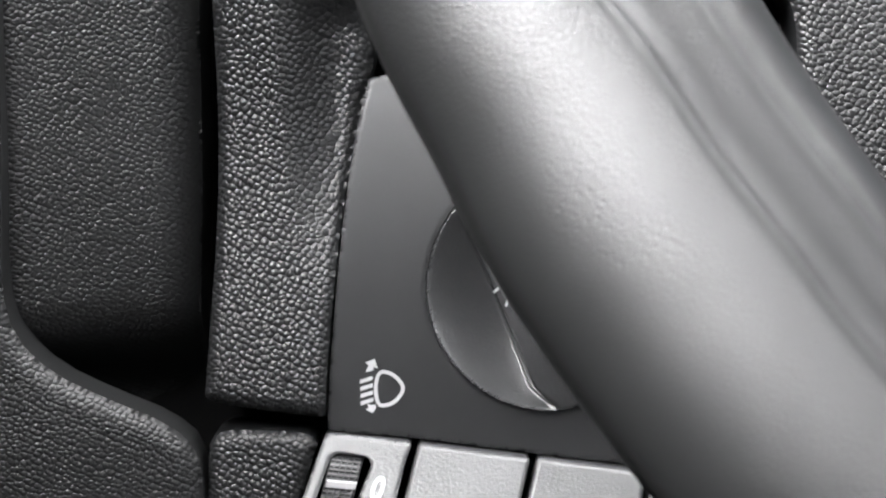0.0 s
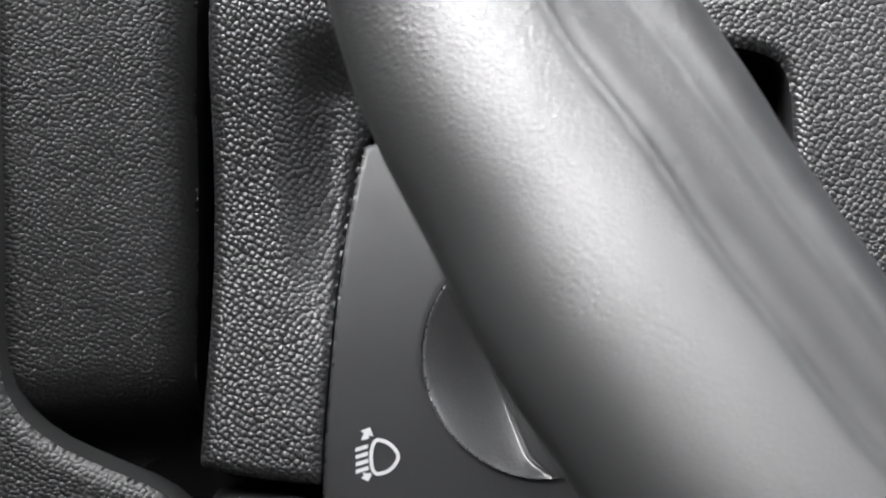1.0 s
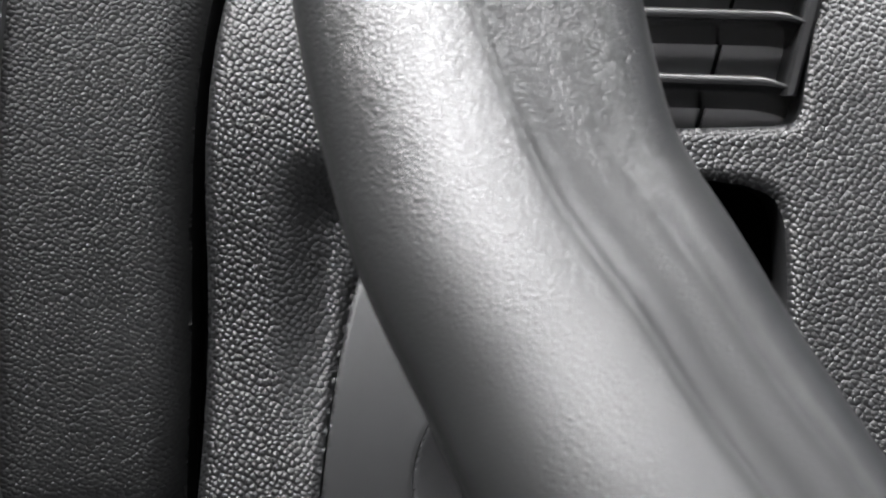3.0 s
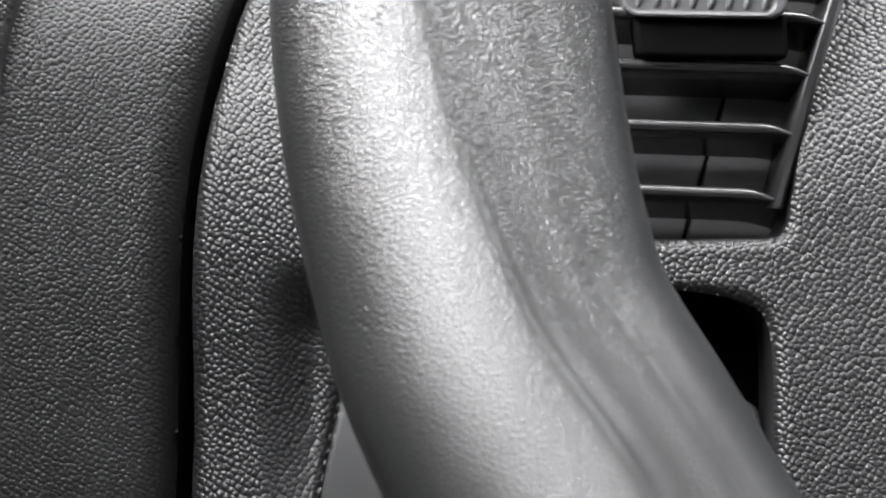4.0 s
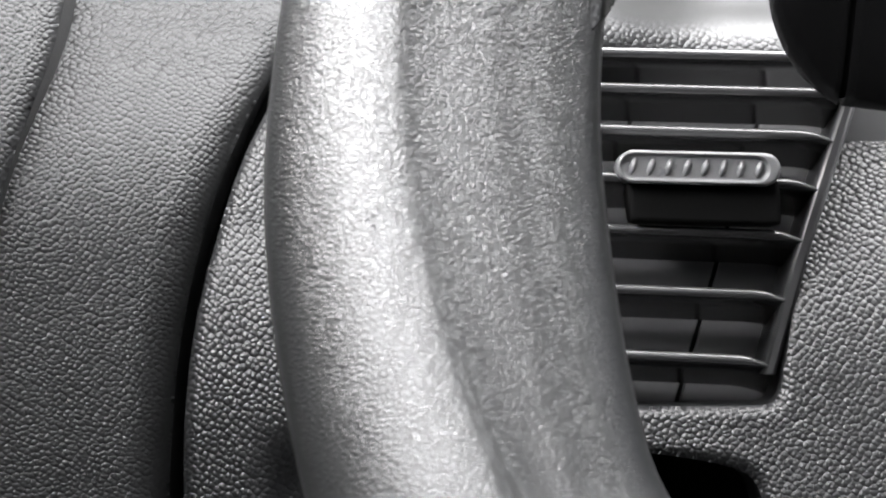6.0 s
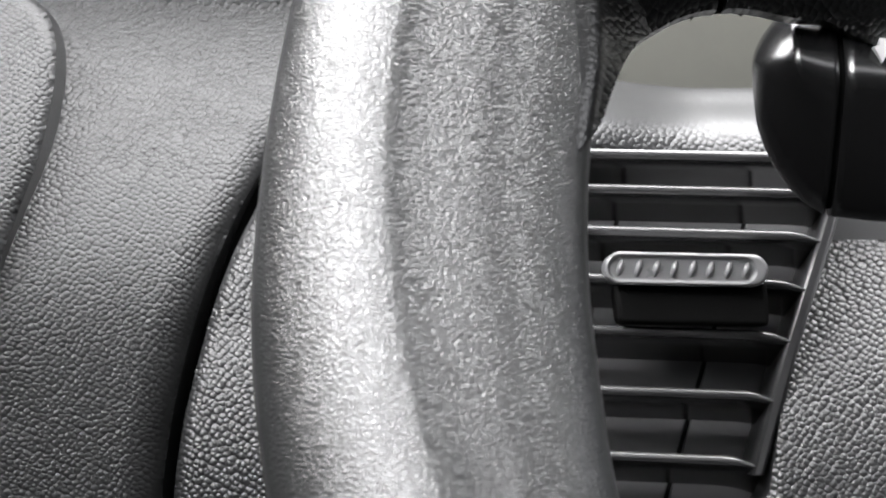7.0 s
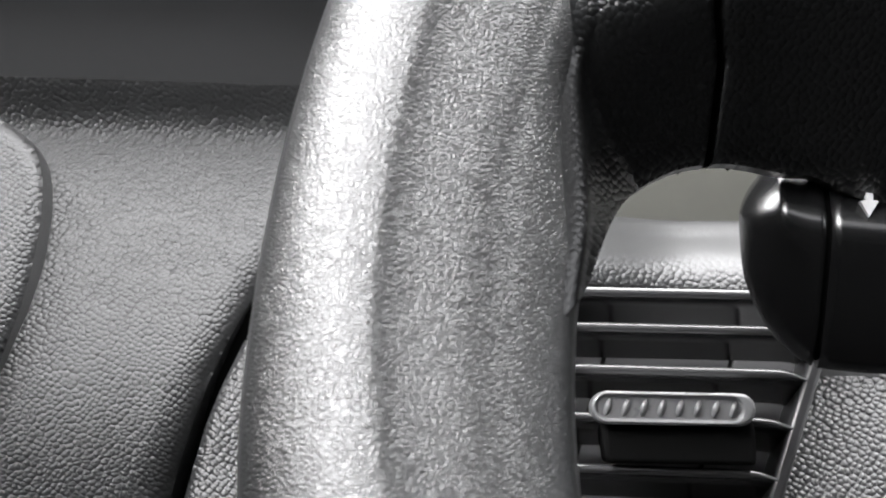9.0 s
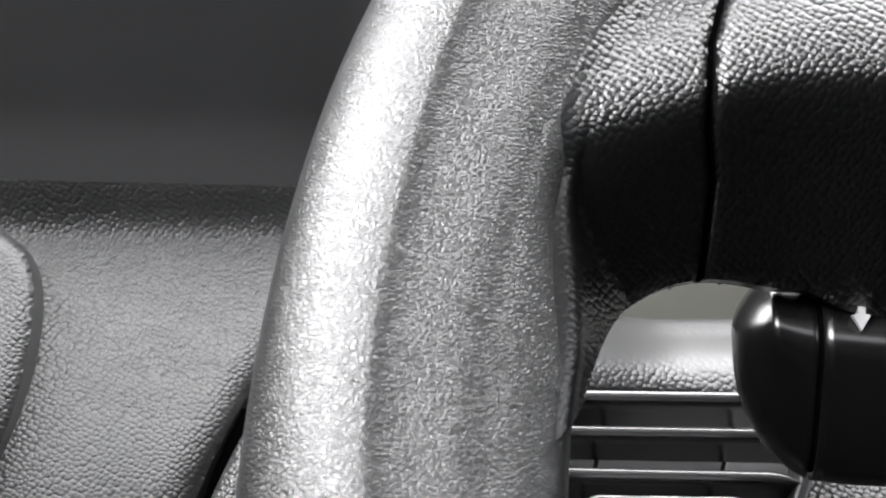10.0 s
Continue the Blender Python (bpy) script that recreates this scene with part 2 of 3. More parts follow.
def relief(name, box, step, depth, keep, mat, parent=None, label="", skirt=12.0):
    """A moulded panel: front surface y = depth(x, z, d) wherever keep(x, z) = d is positive, with a skirt behind its edges."""
    x0, x1, z0, z1 = box
    xs, zs = np.arange(x0, x1 + step / 2, step), np.arange(z0, z1 + step / 2, step)
    x, z = np.meshgrid(xs, zs, indexing="ij")
    d = keep(x, z)
    for _ in range(2):
        near = np.abs(d) < 0.75 * step
        h = 0.05
        gx, gz = (keep(x + h, z) - keep(x - h, z)) / (2 * h), (keep(x, z + h) - keep(x, z - h)) / (2 * h)
        g = np.maximum(np.hypot(gx, gz), 0.3)
        x, z = np.where(near, x - gx / g * d, x), np.where(near, z - gz / g * d, z)
        d = np.where(near, 0.0, keep(x, z))
    y = depth(x, z, np.maximum(d, 0))
    n, m = x.shape
    ok = d >= -1e-6
    cell = ok[:-1, :-1] & ok[1:, :-1] & ok[1:, 1:] & ok[:-1, 1:]
    ii, jj = np.nonzero(cell)
    quads = np.stack([ii * m + jj, (ii + 1) * m + jj, (ii + 1) * m + jj + 1, ii * m + jj + 1], 1)
    # corners cut by the outline
    corner = np.stack([ok[:-1, :-1], ok[1:, :-1], ok[1:, 1:], ok[:-1, 1:]])
    ti, tj = np.nonzero(corner.sum(0) == 3)
    number = np.stack([ti * m + tj, (ti + 1) * m + tj, (ti + 1) * m + tj + 1, ti * m + tj + 1], 1)
    tris = [[int(v) for v, o in zip(row, corner[:, a, b]) if o] for row, a, b in zip(number, ti, tj)]
    count = {}
    for q in quads.tolist() + tris:
        for k in range(len(q)):
            e = (q[k], q[(k + 1) % len(q)])
            if (e[1], e[0]) in count:
                del count[(e[1], e[0])]
            else:
                count[e] = 1
    used = np.unique(np.concatenate([quads.ravel(), np.array(tris, int).ravel()]))
    index = np.full(n * m, -1)
    index[used] = np.arange(len(used))
    verts = np.stack([x.ravel()[used], y.ravel()[used], z.ravel()[used]], 1).tolist()
    faces = index[quads].tolist() + [[int(index[v]) for v in q] for q in tris]
    lip = {}
    for a, b in count:
        for k in (a, b):
            if k not in lip:
                vx, vy, vz = verts[index[k]]
                lip[k] = len(verts)
                verts += [[vx, vy, vz], [vx, vy + skirt, vz]]
        faces.append([lip[b], lip[a], lip[a] + 1, lip[b] + 1])
    return mesh_object(name, verts, faces, mat, parent, label)


def slab(outline, y0, y1, r=0.6, steps=3):
    """A plate with a rounded front edge: outline in x and z (anticlockwise), front at y0, back at y1."""
    bm = bmesh.new()
    p = np.array(outline, float)
    area = 0.5 * np.sum(p[:, 0] * np.roll(p[:, 1], -1) - np.roll(p[:, 0], -1) * p[:, 1])
    if area < 0:
        p = p[::-1]
    t = np.roll(p, -1, 0) - np.roll(p, 1, 0)
    nrm = np.stack([-t[:, 1], t[:, 0]], 1) / np.maximum(np.hypot(t[:, 0], t[:, 1]), 1e-9)[:, None]
    rings = [[bm.verts.new((x, y1, z)) for x, z in p]]
    for k in range(steps + 1):
        a = math.pi / 2 * k / steps
        q = p + nrm * r * (1 - math.cos(a))
        rings.append([bm.verts.new((x, y0 + r * (1 - math.sin(a)), z)) for x, z in q])
    for lo, hi in zip(rings, rings[1:]):
        for i in range(len(p)):
            j = (i + 1) % len(p)
            bm.faces.new((lo[i], lo[j], hi[j], hi[i]))
    bm.faces.new(rings[-1])
    bm.faces.new(rings[0][::-1])
    return bm


def block(x0, x1, y0, y1, z0, z1, bevel=0.0):
    bm = bmesh.new()
    bmesh.ops.create_cube(bm, size=1, matrix=Matrix.LocRotScale(((x0 + x1) / 2, (y0 + y1) / 2, (z0 + z1) / 2), None, (x1 - x0, y1 - y0, z1 - z0)))
    if bevel:
        bmesh.ops.bevel(bm, geom=bm.edges[:], offset=bevel, segments=3, profile=0.5, affect="EDGES")
    return bm


def loft(rings, cap=True):
    """A skin over closed rings of points."""
    bm = bmesh.new()
    rows = [[bm.verts.new(tuple(map(float, p))) for p in ring] for ring in rings]
    for lo, hi in zip(rows, rows[1:]):
        for i in range(len(lo)):
            j = (i + 1) % len(lo)
            bm.faces.new((lo[i], lo[j], hi[j], hi[i]))
    if cap:
        bm.faces.new(rows[0])
        bm.faces.new(rows[-1][::-1])
    return bm


def spline(points, count):
    """An even curve through the points."""
    p = np.array(points, float)
    p = np.vstack([2 * p[0] - p[1], p, 2 * p[-1] - p[-2]])
    out = []
    for i in range(1, len(p) - 2):
        for t in np.linspace(0, 1, 24, endpoint=False):
            a, b, c, d = p[i - 1:i + 3]
            out.append(0.5 * (2 * b + (c - a) * t + (2 * a - 5 * b + 4 * c - d) * t * t + (3 * b - a - 3 * c + d) * t ** 3))
    out.append(p[-2])
    out = np.array(out)
    s = np.concatenate([[0], np.cumsum(np.linalg.norm(np.diff(out, axis=0), axis=1))])
    k = np.linspace(0, s[-1], count)
    return np.stack([np.interp(k, s, out[:, c]) for c in range(out.shape[1])], 1)

# ---- cabin shell: plain walls that close the place, with its window openings ----
def wall(name, x0, x1, y0, y1, z0, z1, label, mat=SHELL):
    return tagged(part(name, block(x0, x1, y0, y1, z0, z1), mat, smooth=False), label, "wall", kind="structure")


tagged(part("ground", block(-60000, 60000, -60000, 60000, -1250, -1200), GROUND, smooth=False), "dark asphalt ground under the parked car", "ground", kind="structure")
tagged(part("floor", block(-380, 1150, -1500, 420, -720, -690), SHELL, smooth=False), "dark carpeted cabin floor under the dashboard", "floor", kind="structure")
tagged(part("ceiling", block(-380, 1150, -1500, 420, 700, 730), SHELL, smooth=False), "dark cabin roof lining above the seats", "ceiling", kind="structure")
# Out of view; set in and raised to block side light from the lower door.
wall("wall_left", -380, -170, -1500, 60, -690, 165, "unseen dark lower cabin side below the side window, shading the door trim")
wall("wall_left_pillar", -380, -345, -1500, -1010, 170, 700, "dark cabin pillar behind the side window")
wall("wall_left_front", -380, -345, 20, 420, 170, 700, "dark cabin pillar before the side window")
wall("wall_left_header", -380, -345, -1010, 20, 630, 700, "dark roof rail above the side window")
wall("wall_right", 1150, 1180, -1500, 420, -690, 150, "dark far side of the cabin below its window")
wall("wall_right_header", 1150, 1180, -1500, 420, 520, 700, "dark roof rail above the far window")
wall("wall_front", -345, 1150, 390, 420, -690, 300, "dark bulkhead below the windscreen")
wall("wall_back", -345, 1150, -1530, -1500, -690, 380, "dark rear of the cabin below the rear glass")

# ---- door trim ----
DOOR_LINE = [(-89, -52), (-90.3, -75), (-88, -85), (-81.5, -92), (-70.7, -97.7), (-60, -102.5), (-54, -108), (-53.4, -118), (-53.4, -150)]
DOOR_RISE = [(-78.5, 92), (-75, 87), (-73.3, 80), (-73.4, 70), (-75, 58), (-78, 48), (-81.7, 36), (-85, 22), (-87.5, 0), (-88.6, -20)]
GAP_LEFT = [(-55.5, -110), (-55.0, -87), (-53.5, -65), (-52.6, -43), (-52.2, -18), (-50.4, 3), (-46.6, 22), (-40.2, 43), (-32, 60.5), (-22, 78), (-8, 100)]
GAP_RIGHT = [(-52.6, -97), (-51.6, -87), (-49.4, -65), (-48.5, -43), (-48.8, -17), (-47, 4), (-43.4, 21), (-39, 37), (-31.5, 53), (-23, 67), (-16, 76)]

door = empty("door_trim", (-90, 5, -100))
tagged(door, "black grained door trim with a moulded lip round its insert", "door trim")
insert_keep = inside(rounded(GAP_LEFT + [(0, 114), (-170, 114), (-170, -96), (-57, -108)], 2))


def insert_depth(x, z, d):
    # leans back most at its middle height, upright again towards the top
    w = np.clip(z - 12, 0, 116)
    lean = 0.85 * (w / 2 - np.sin(2 * math.pi * w / 116) * 116 / (4 * math.pi))
    top = -9 * smooth_step(94, 110, z)
    bottom = 24 * smooth_step(-76, -104, z) ** 1.8
    roll = edge(np.maximum(np.interp(z, [p[1] for p in GAP_LEFT], [p[0] for p in GAP_LEFT]) - x, 0), 9.0)
    lean = lean + 0.0007 * np.minimum(0, z - 8) ** 2
    return 5 + 0.22 * (x + 52) + lean + top + bottom + roll + 0.5 * np.sin(z * 0.045 + x * 0.03)


relief("insert", (-130, 0, -108, 106), 0.45, insert_depth, insert_keep, DOOR, door, "black leather-grained door insert", 30)
frame_keep = inside(rounded(DOOR_RISE + DOOR_LINE + [(-170, -150), (-170, 98), (-86, 97)], 1))


def frame_depth(x, z, d):
    lean = 0.0048 * np.maximum(0, z - 12) ** 2
    return -9.5 + 0.1 * (x + 80) + lean + edge(d, 4.5) + 0.0022 * np.maximum(0, -z - 100) ** 2


relief("surround", (-150, -50, -150, 100), 0.6, frame_depth, frame_keep, DOOR, door, "black grained door trim surround", 14)
pillar_keep = inside([(-340, 70), (22, 70), (22, 260), (-340, 260)])
tagged(relief("pillar_trim", (-340, 22, 70, 260), 3.0, lambda x, z, d: 80 + 12 * smooth_step(92, 130, z) + 0.22 * np.clip(x + 52, -60, 40), pillar_keep, SILL, None, "", 10),
       "smooth dark pillar trim above the door insert", "trim", kind="structure")
# Black sheet added where only deep shade lies behind the gaps and recess.
tagged(part("gap_shade_sheet", block(-340, 400, 34, 38, -300, 58), DARK, smooth=False), "black sheet standing in for the shade behind the panel gaps", "trim", kind="structure")

# ---- dashboard ----
PANEL_LEFT = [(-18.4, -35), (-21.6, -46), (-24.5, -61.5), (-26.5, -77), (-28.4, -93), (-29.1, -103.8), (-29.2, -105.6), (-28.0, -106.2)]
RECESS = [(-10, -13), (-15, -15.5), (-17, -21), (-17.5, -29), (-18.5, -35.5), (-21.4, -44), (-24.9, -61.5), (-26.9, -77), (-28.8, -93), (-29.8, -107), (-30, -150),
          (63, -150), (62.6, -60), (63.2, -36), (62.8, -25.5), (59, -21.5), (46, -19)]
VENT_HOLE = [(-14, 60.5), (-8, -9.6), (62, -9.7), (66.3, -8.6), (67.6, 0), (71.6, 19.7), (75.9, 35), (80.3, 49), (83.5, 60.5)]
dash = empty("dashboard", (20, 0, -100))
tagged(dash, "black leather-grained dashboard fascia with vent opening and switch recess", "dashboard")
dash_outer = inside(rounded([(-52.8, -98.5)] + GAP_RIGHT + [(-14, 77), (160, 77), (160, -150), (-22, -150), (-22, -104.0), (-30, -103.2), (-46, -100.8), (-51.5, -99.2)], 1))
recess_in, vent_in = inside(rounded(RECESS, 2)), inside(rounded(VENT_HOLE, 1))


def dash_keep(x, z):
    return np.minimum(np.minimum(dash_outer(x, z), -recess_in(x, z)), -vent_in(x, z))


def dash_depth(x, z, d):
    left = smooth_step(5, -25, x)
    lean = left * 0.0030 * np.maximum(0, z + 14) ** 2
    top = 20 * smooth_step(59, 78, z) ** 1.6
    rec = edge(np.maximum(-recess_in(x, z), 0), 2.2 + 2.0 * smooth_step(-60, -34, z) * left + 1.6 * smooth_step(40, 60, x)) * (1 + 0.3 * left)
    ven = edge(np.maximum(-vent_in(x, z), 0), 0.8 + 1.9 * smooth_step(4, -8, z))
    side = edge(np.maximum(dash_outer(x, z), 0), 3.6)
    slope = (0.15 * (z - 2) + 0.006 * np.clip(z + 5, 0, 53) ** 2) * smooth_step(20, 60, x)
    dent = 9 * smooth_step(-12, -29, z) * smooth_step(-37, -25, x) * smooth_step(-82, -34, z) * smooth_step(12, -8, x)
    return lean + slope + dent + top + rec + ven + side - 2.2 * left * np.sin((np.minimum(z, 25) + 25) * math.pi / 50)


relief("fascia", (-54, 140, -130, 78), 0.5, dash_depth, dash_keep, DASH, dash, "", 22)

low_keep = inside(rounded([(-53, -150), (-53, -109), (-50.6, -105.2), (-43, -105.3), (-30.5, -106.4), (-32.6, -112), (-36, -124), (-40, -150)], 2))
relief("lower_fascia", (-54, -29, -150, -104), 0.5, lambda x, z, d: -1.5 + edge(d, 3.2), low_keep, DASH, dash, "", 16)

# ---- switch panel ----
panel = empty("switch_panel", (0, 4, -100))
tagged(panel, "smooth black plastic light switch panel set into the dashboard recess", "switch panel")
plate_in = inside(rounded(PANEL_LEFT + [(-11.5, -108), (10, -111.6), (33.5, -114.8), (62, -119), (62, -46), (61.4, -42.5), (58, -40.8), (20, -37.5)], 1))


def panel_keep(x, z):
    return np.minimum(plate_in(x, z), np.hypot(x - 15.0, z + 79.0) - 24.2)


def panel_y(z):
    return 1.2 + 0.0016 * np.maximum(0, z + 100) ** 2


relief("plate", (-31, 63, -120, -33), 0.5, lambda x, z, d: panel_y(z) + edge(d, 0.5), panel_keep, PANEL, panel, "", 6)


def dial():
    """Round light switch with two finger scoops and a raised bar across it."""
    cx, cz, r = 15.0, -79.0, 24.0
    ux, uz = 0.345, -0.938
    nx, nz = -0.938, -0.345
    disc = inside([(cx + r * math.cos(a), cz + r * math.sin(a)) for a in np.linspace(0, 2 * math.pi, 96, endpoint=False)])

    def depth(x, z, d):
        v = np.abs((x - cx) * nx + (z - cz) * nz)
        u = (x - cx) * ux + (z - cz) * uz
        half = 10.4 - 3.2 * smooth_step(16, 24, np.abs(u))
        scoop = 0.95 * d - 0.018 * d * d
        bar = -5.0 + 0.006 * u * u + edge(np.maximum(half - v, 0), 1.0)
        mixed = smooth_step(-0.5, 0.3, half - v)
        return panel_y(z) - 2.0 + edge(d, 0.5) + scoop * (1 - mixed) + (bar + 2.0) * mixed

    knob = relief("dial", (cx - r - 1, cx + r + 1, cz - r - 1, cz + r + 1), 0.4, depth, disc, KNOB, None, "", 8)
    return tagged(knob, "dark grey round light switch dial with finger scoops", "switch")


light_switch = dial()


def plate_mark(name, outline, y, parent, thick=0.12):
    return part(name, slab(outline, y, y + thick, 0.03, 1), WHITE, parent, smooth=False)


def tube_mark(name, path, width, y, parent, closed=False):
    """A printed line of that width along a path."""
    p = np.array(path, float)
    bm = bmesh.new()
    n = len(p)
    t = (np.roll(p, -1, 0) - np.roll(p, 1, 0)) if closed else np.gradient(p, axis=0)
    nrm = np.stack([-t[:, 1], t[:, 0]], 1) / np.maximum(np.hypot(t[:, 0], t[:, 1]), 1e-9)[:, None] * width / 2
    rows = []
    for q, k in zip(p, nrm):
        rows.append([bm.verts.new((q[0] + s * k[0], yy, q[1] + s * k[1])) for s, yy in ((-1, y), (1, y), (1, y + 0.15), (-1, y + 0.15))])
    for i in range(n if closed else n - 1):
        a, b = rows[i], rows[(i + 1) % n]
        for k in range(4):
            bm.faces.new((a[k], a[(k + 1) % 4], b[(k + 1) % 4], b[k]))
    if not closed:
        bm.faces.new(rows[0])
        bm.faces.new(rows[-1][::-1])
    return part(name, bm, WHITE, parent, smooth=False)


# headlamp levelling symbol
mark_y = 0.98
lamp_path = rounded([(-18.9, -94.7), (-17.0, -94.8), (-15.2, -96.0), (-13.9, -98.1), (-15.4, -100.4), (-17.4, -101.4), (-19.2, -101.3), (-19.7, -98.0)], 2)
symbol = tagged(tube_mark("levelling_symbol", lamp_path, 0.7, mark_y, panel, True), "white printed headlamp levelling symbol")
for k in range(4):
    z = -95.9 - 1.42 * k
    plate_mark("beam", [(-22.6, z - 1.05), (-20.1, z - 0.35), (-20.1, z + 0.4), (-22.5, z - 0.3)], mark_y, symbol)
plate_mark("arrow", [(-21.4, -94.7), (-19.9, -94.4), (-19.8, -93.7), (-19.0, -94.0), (-19.6, -92.2), (-21.4, -92.8), (-20.8, -93.3)], mark_y, symbol)
plate_mark("arrow", [(-21.3, -100.9), (-20.6, -101.2), (-19.6, -101.2), (-19.6, -101.8), (-20.3, -102.8), (-21.7, -102.0), (-21.0, -101.8)], mark_y, symbol)

# sun symbol on the dial's bar
sy = -4.6
sun_mark = tagged(tube_mark("lamp_symbol", [(8.6 + 2.9 * math.cos(a), -77.0 + 2.9 * math.sin(a)) for a in np.linspace(2.6, 4.9, 14)], 0.4, sy, light_switch), "white printed side light symbol")
for a, b in (((3.5, -74.7), (4.9, -75.3)), ((3.9, -79.2), (5.0, -78.4)), ((6.2, -82.0), (6.7, -80.6))):
    tube_mark("ray", [a, b], 0.45, sy, sun_mark)

# ---- switch row ----
def slant(x0, x1, z0, z1, k=0.3, drop=0.145):
    """A leaning four-sided outline whose top and foot fall to the right."""
    def p(x, z):
        return (x + k * (z - z1), z - drop * (x - x0))
    return rounded([p(x0, z0), p(x1, z0), p(x1, z1), p(x0, z1)], 0)


def soften(outline, r=0.8):
    """Corners cut close to each corner only."""
    p = [np.array(q, float) for q in outline]
    out = []
    for i, q in enumerate(p):
        for o, lead in ((p[i - 1], True), (p[(i + 1) % len(p)], False)):
            v = o - q
            out.append(q + v / np.linalg.norm(v) * r)
        a, b = out[-2], out[-1]
        out[-1:] = [(a + 2 * q + b) / 4, b]
    return out


row = empty("button_row", (0, 0, -130))
tagged(row, "black slab standing in for the shaded hollow behind the grey switch buttons", "switch row")
# Solid black slab whose colour replaces the shade between and behind the buttons.
part("hollow_shade", slab(slant(-30, 66, -150, -107.5, 0.3, 0.145), 5, 14, 0.3), DARK, row, smooth=False)

module = empty("levelling_module", (-23, 0, -125))
tagged(module, "grey plastic headlamp levelling module with knurled thumbwheel", "switch")
body_out, hole_out = soften([(-44, -150), (-34.3, -118.5), (-29.4, -106.2), (-12.6, -108.4), (-14.2, -112), (-24.5, -150)], 1.0), soften([(-42.5, -150), (-31.8, -119), (-28.6, -110.8), (-27.2, -109.9), (-21.2, -110.9), (-20.6, -112.4), (-24.5, -121), (-34, -150)], 0.5)
b_in, h_in = inside(body_out), inside(hole_out)
relief("bezel", (-40, -12, -136, -105), 0.3, lambda x, z, d: -0.6 + 0.6 * (z + 106) + edge(d, 0.8), lambda x, z: np.minimum(b_in(x, z), -h_in(x, z)), BUTTON, module, "", 7)


def thumbwheel():
    """A knurled wheel behind its slot; its axle lies along the slot's width."""
    rings, r = [], 17.0
    for a in np.linspace(-1.1, 1.1, 121):
        ring = []
        for k, off in ((-3.1, 0.5), (-2.9, 0.0), (2.9, 0.0), (3.1, 0.5)):
            tooth = 0.30 * (1 if math.sin(a * 92) > 0 else 0)
            rr = r - off - tooth
            z = -124.5 + rr * math.sin(a)
            ring.append((-25.9 + k + 0.30 * (z + 113), 8.0 - rr * math.cos(a), z - 0.145 * k))
        for k in (3.1, -3.1):
            ring.append((-25.9 + k + 0.30 * (-124.5 + 113), 8.0, -124.5 - 0.145 * k))
        rings.append(ring)
    wheel = part("thumbwheel", loft(rings), PANEL, module, "black knurled thumbwheel", smooth=False)
    for k in range(5):
        x = -28.3 + k * 1.2
        bmr = []
        for a in np.linspace(-1.0, 1.1, 60):
            z = -124.5 + 17.15 * math.sin(a)
            y = 8.0 - 17.15 * math.cos(a)
            sx = x + 0.30 * (z + 113)
            bmr.append([(sx, y, z), (sx + 0.35, y, z), (sx + 0.35, y + 0.5, z), (sx, y + 0.5, z)])
        part("knurl_rib", loft(bmr), PANEL, wheel)
    z = -115.2
    part("stripe", slab([(-29.6, z - 0.55), (-23.9, z - 1.25), (-23.4, z + 0.05), (-29.2, z + 0.75)], -7.0, -3.5, 0.1, 1), WHITE, wheel, "white stripe", smooth=False)


thumbwheel()

digit = bpy.data.curves.new("digit", "FONT")
digit.body, digit.size, digit.extrude, digit.align_x, digit.align_y, digit.shear = "0", 0.0063, 0.00006, "CENTER", "CENTER", 0.28
digit.offset = 0.0002
digit_curve = bpy.data.objects.new("digit_zero", digit)
digit_mesh = bpy.data.meshes.new_from_object(digit_curve)
bpy.data.objects.remove(digit_curve)
digit_mesh.materials.clear()
digit_mesh.materials.append(WHITE)
zero = new("digit_zero", digit_mesh)
zero.parent = module
zero.matrix_parent_inverse = Matrix.Translation(module.location).inverted()
zero.matrix_basis = pose(-0.0199, -0.00712, -0.1165, 59, 5, 0) @ Matrix.Diagonal((0.8, 1.12, 1, 1))
tagged(zero, "white printed digit zero")

for x0, x1 in ((-11.4, 10.2), (11.6, 32.8), (34.2, 55.5)):
    z1 = -108.6 - 0.150 * (x0 + 11.4)
    bm = slab(soften([(x0 - 9.0, z1 - 30), (x1 - 9.0, z1 - 33.2), (x1, z1 - 3.2), (x0, z1)], 1.0), -1.6 if x0 < 0 else -1.2, 8, 0.9, 4)
    for v in bm.verts:
        v.co.y += 0.6 * (v.co.z - z1)
    b = part("push_button", bm, BUTTON)
    tagged(b, "grey textured plastic push button in the switch row", "button", "buttons in the switch row")

# ---- air vent ----
vent = empty("air_vent", (40, 8, -10))
tagged(vent, "black plastic air vent with horizontal slats", "air vent")
SLOPE = 0.262


def vent_edge(z):
    """The vent's leaning side."""
    return 66.2 + SLOPE * (z + 2.0) + 0.0006 * max(z, 0) ** 2


part("back_plate", slab([(-16, -14), (46.6, -14), (46.6 + 0.29 * 73, 59), (-16, 59)], 20, 23, 0.4), VENT, vent)
# Black strips, not cut grooves: their colour gives the shade of the slits.
for off in (-22.8, -45.6):
    part("vane_slit_shade", slab([(47.6 + off - 4, -14), (48.5 + off - 4, -14), (48.5 + off + 0.29 * 73 - 4, 59), (47.6 + off + 0.29 * 73 - 4, 59)], 19.7, 20.4, 0.05, 1), DARK, vent, smooth=False)
part("vane_slit_shade", slab([(46.6 - 0.2, -14), (47.7 - 0.2, -14), (47.7 + 0.29 * 73 - 0.2, 59), (46.6 + 0.29 * 73 - 0.2, 59)], 20.3, 23, 0.05, 1), DARK, vent, smooth=False)
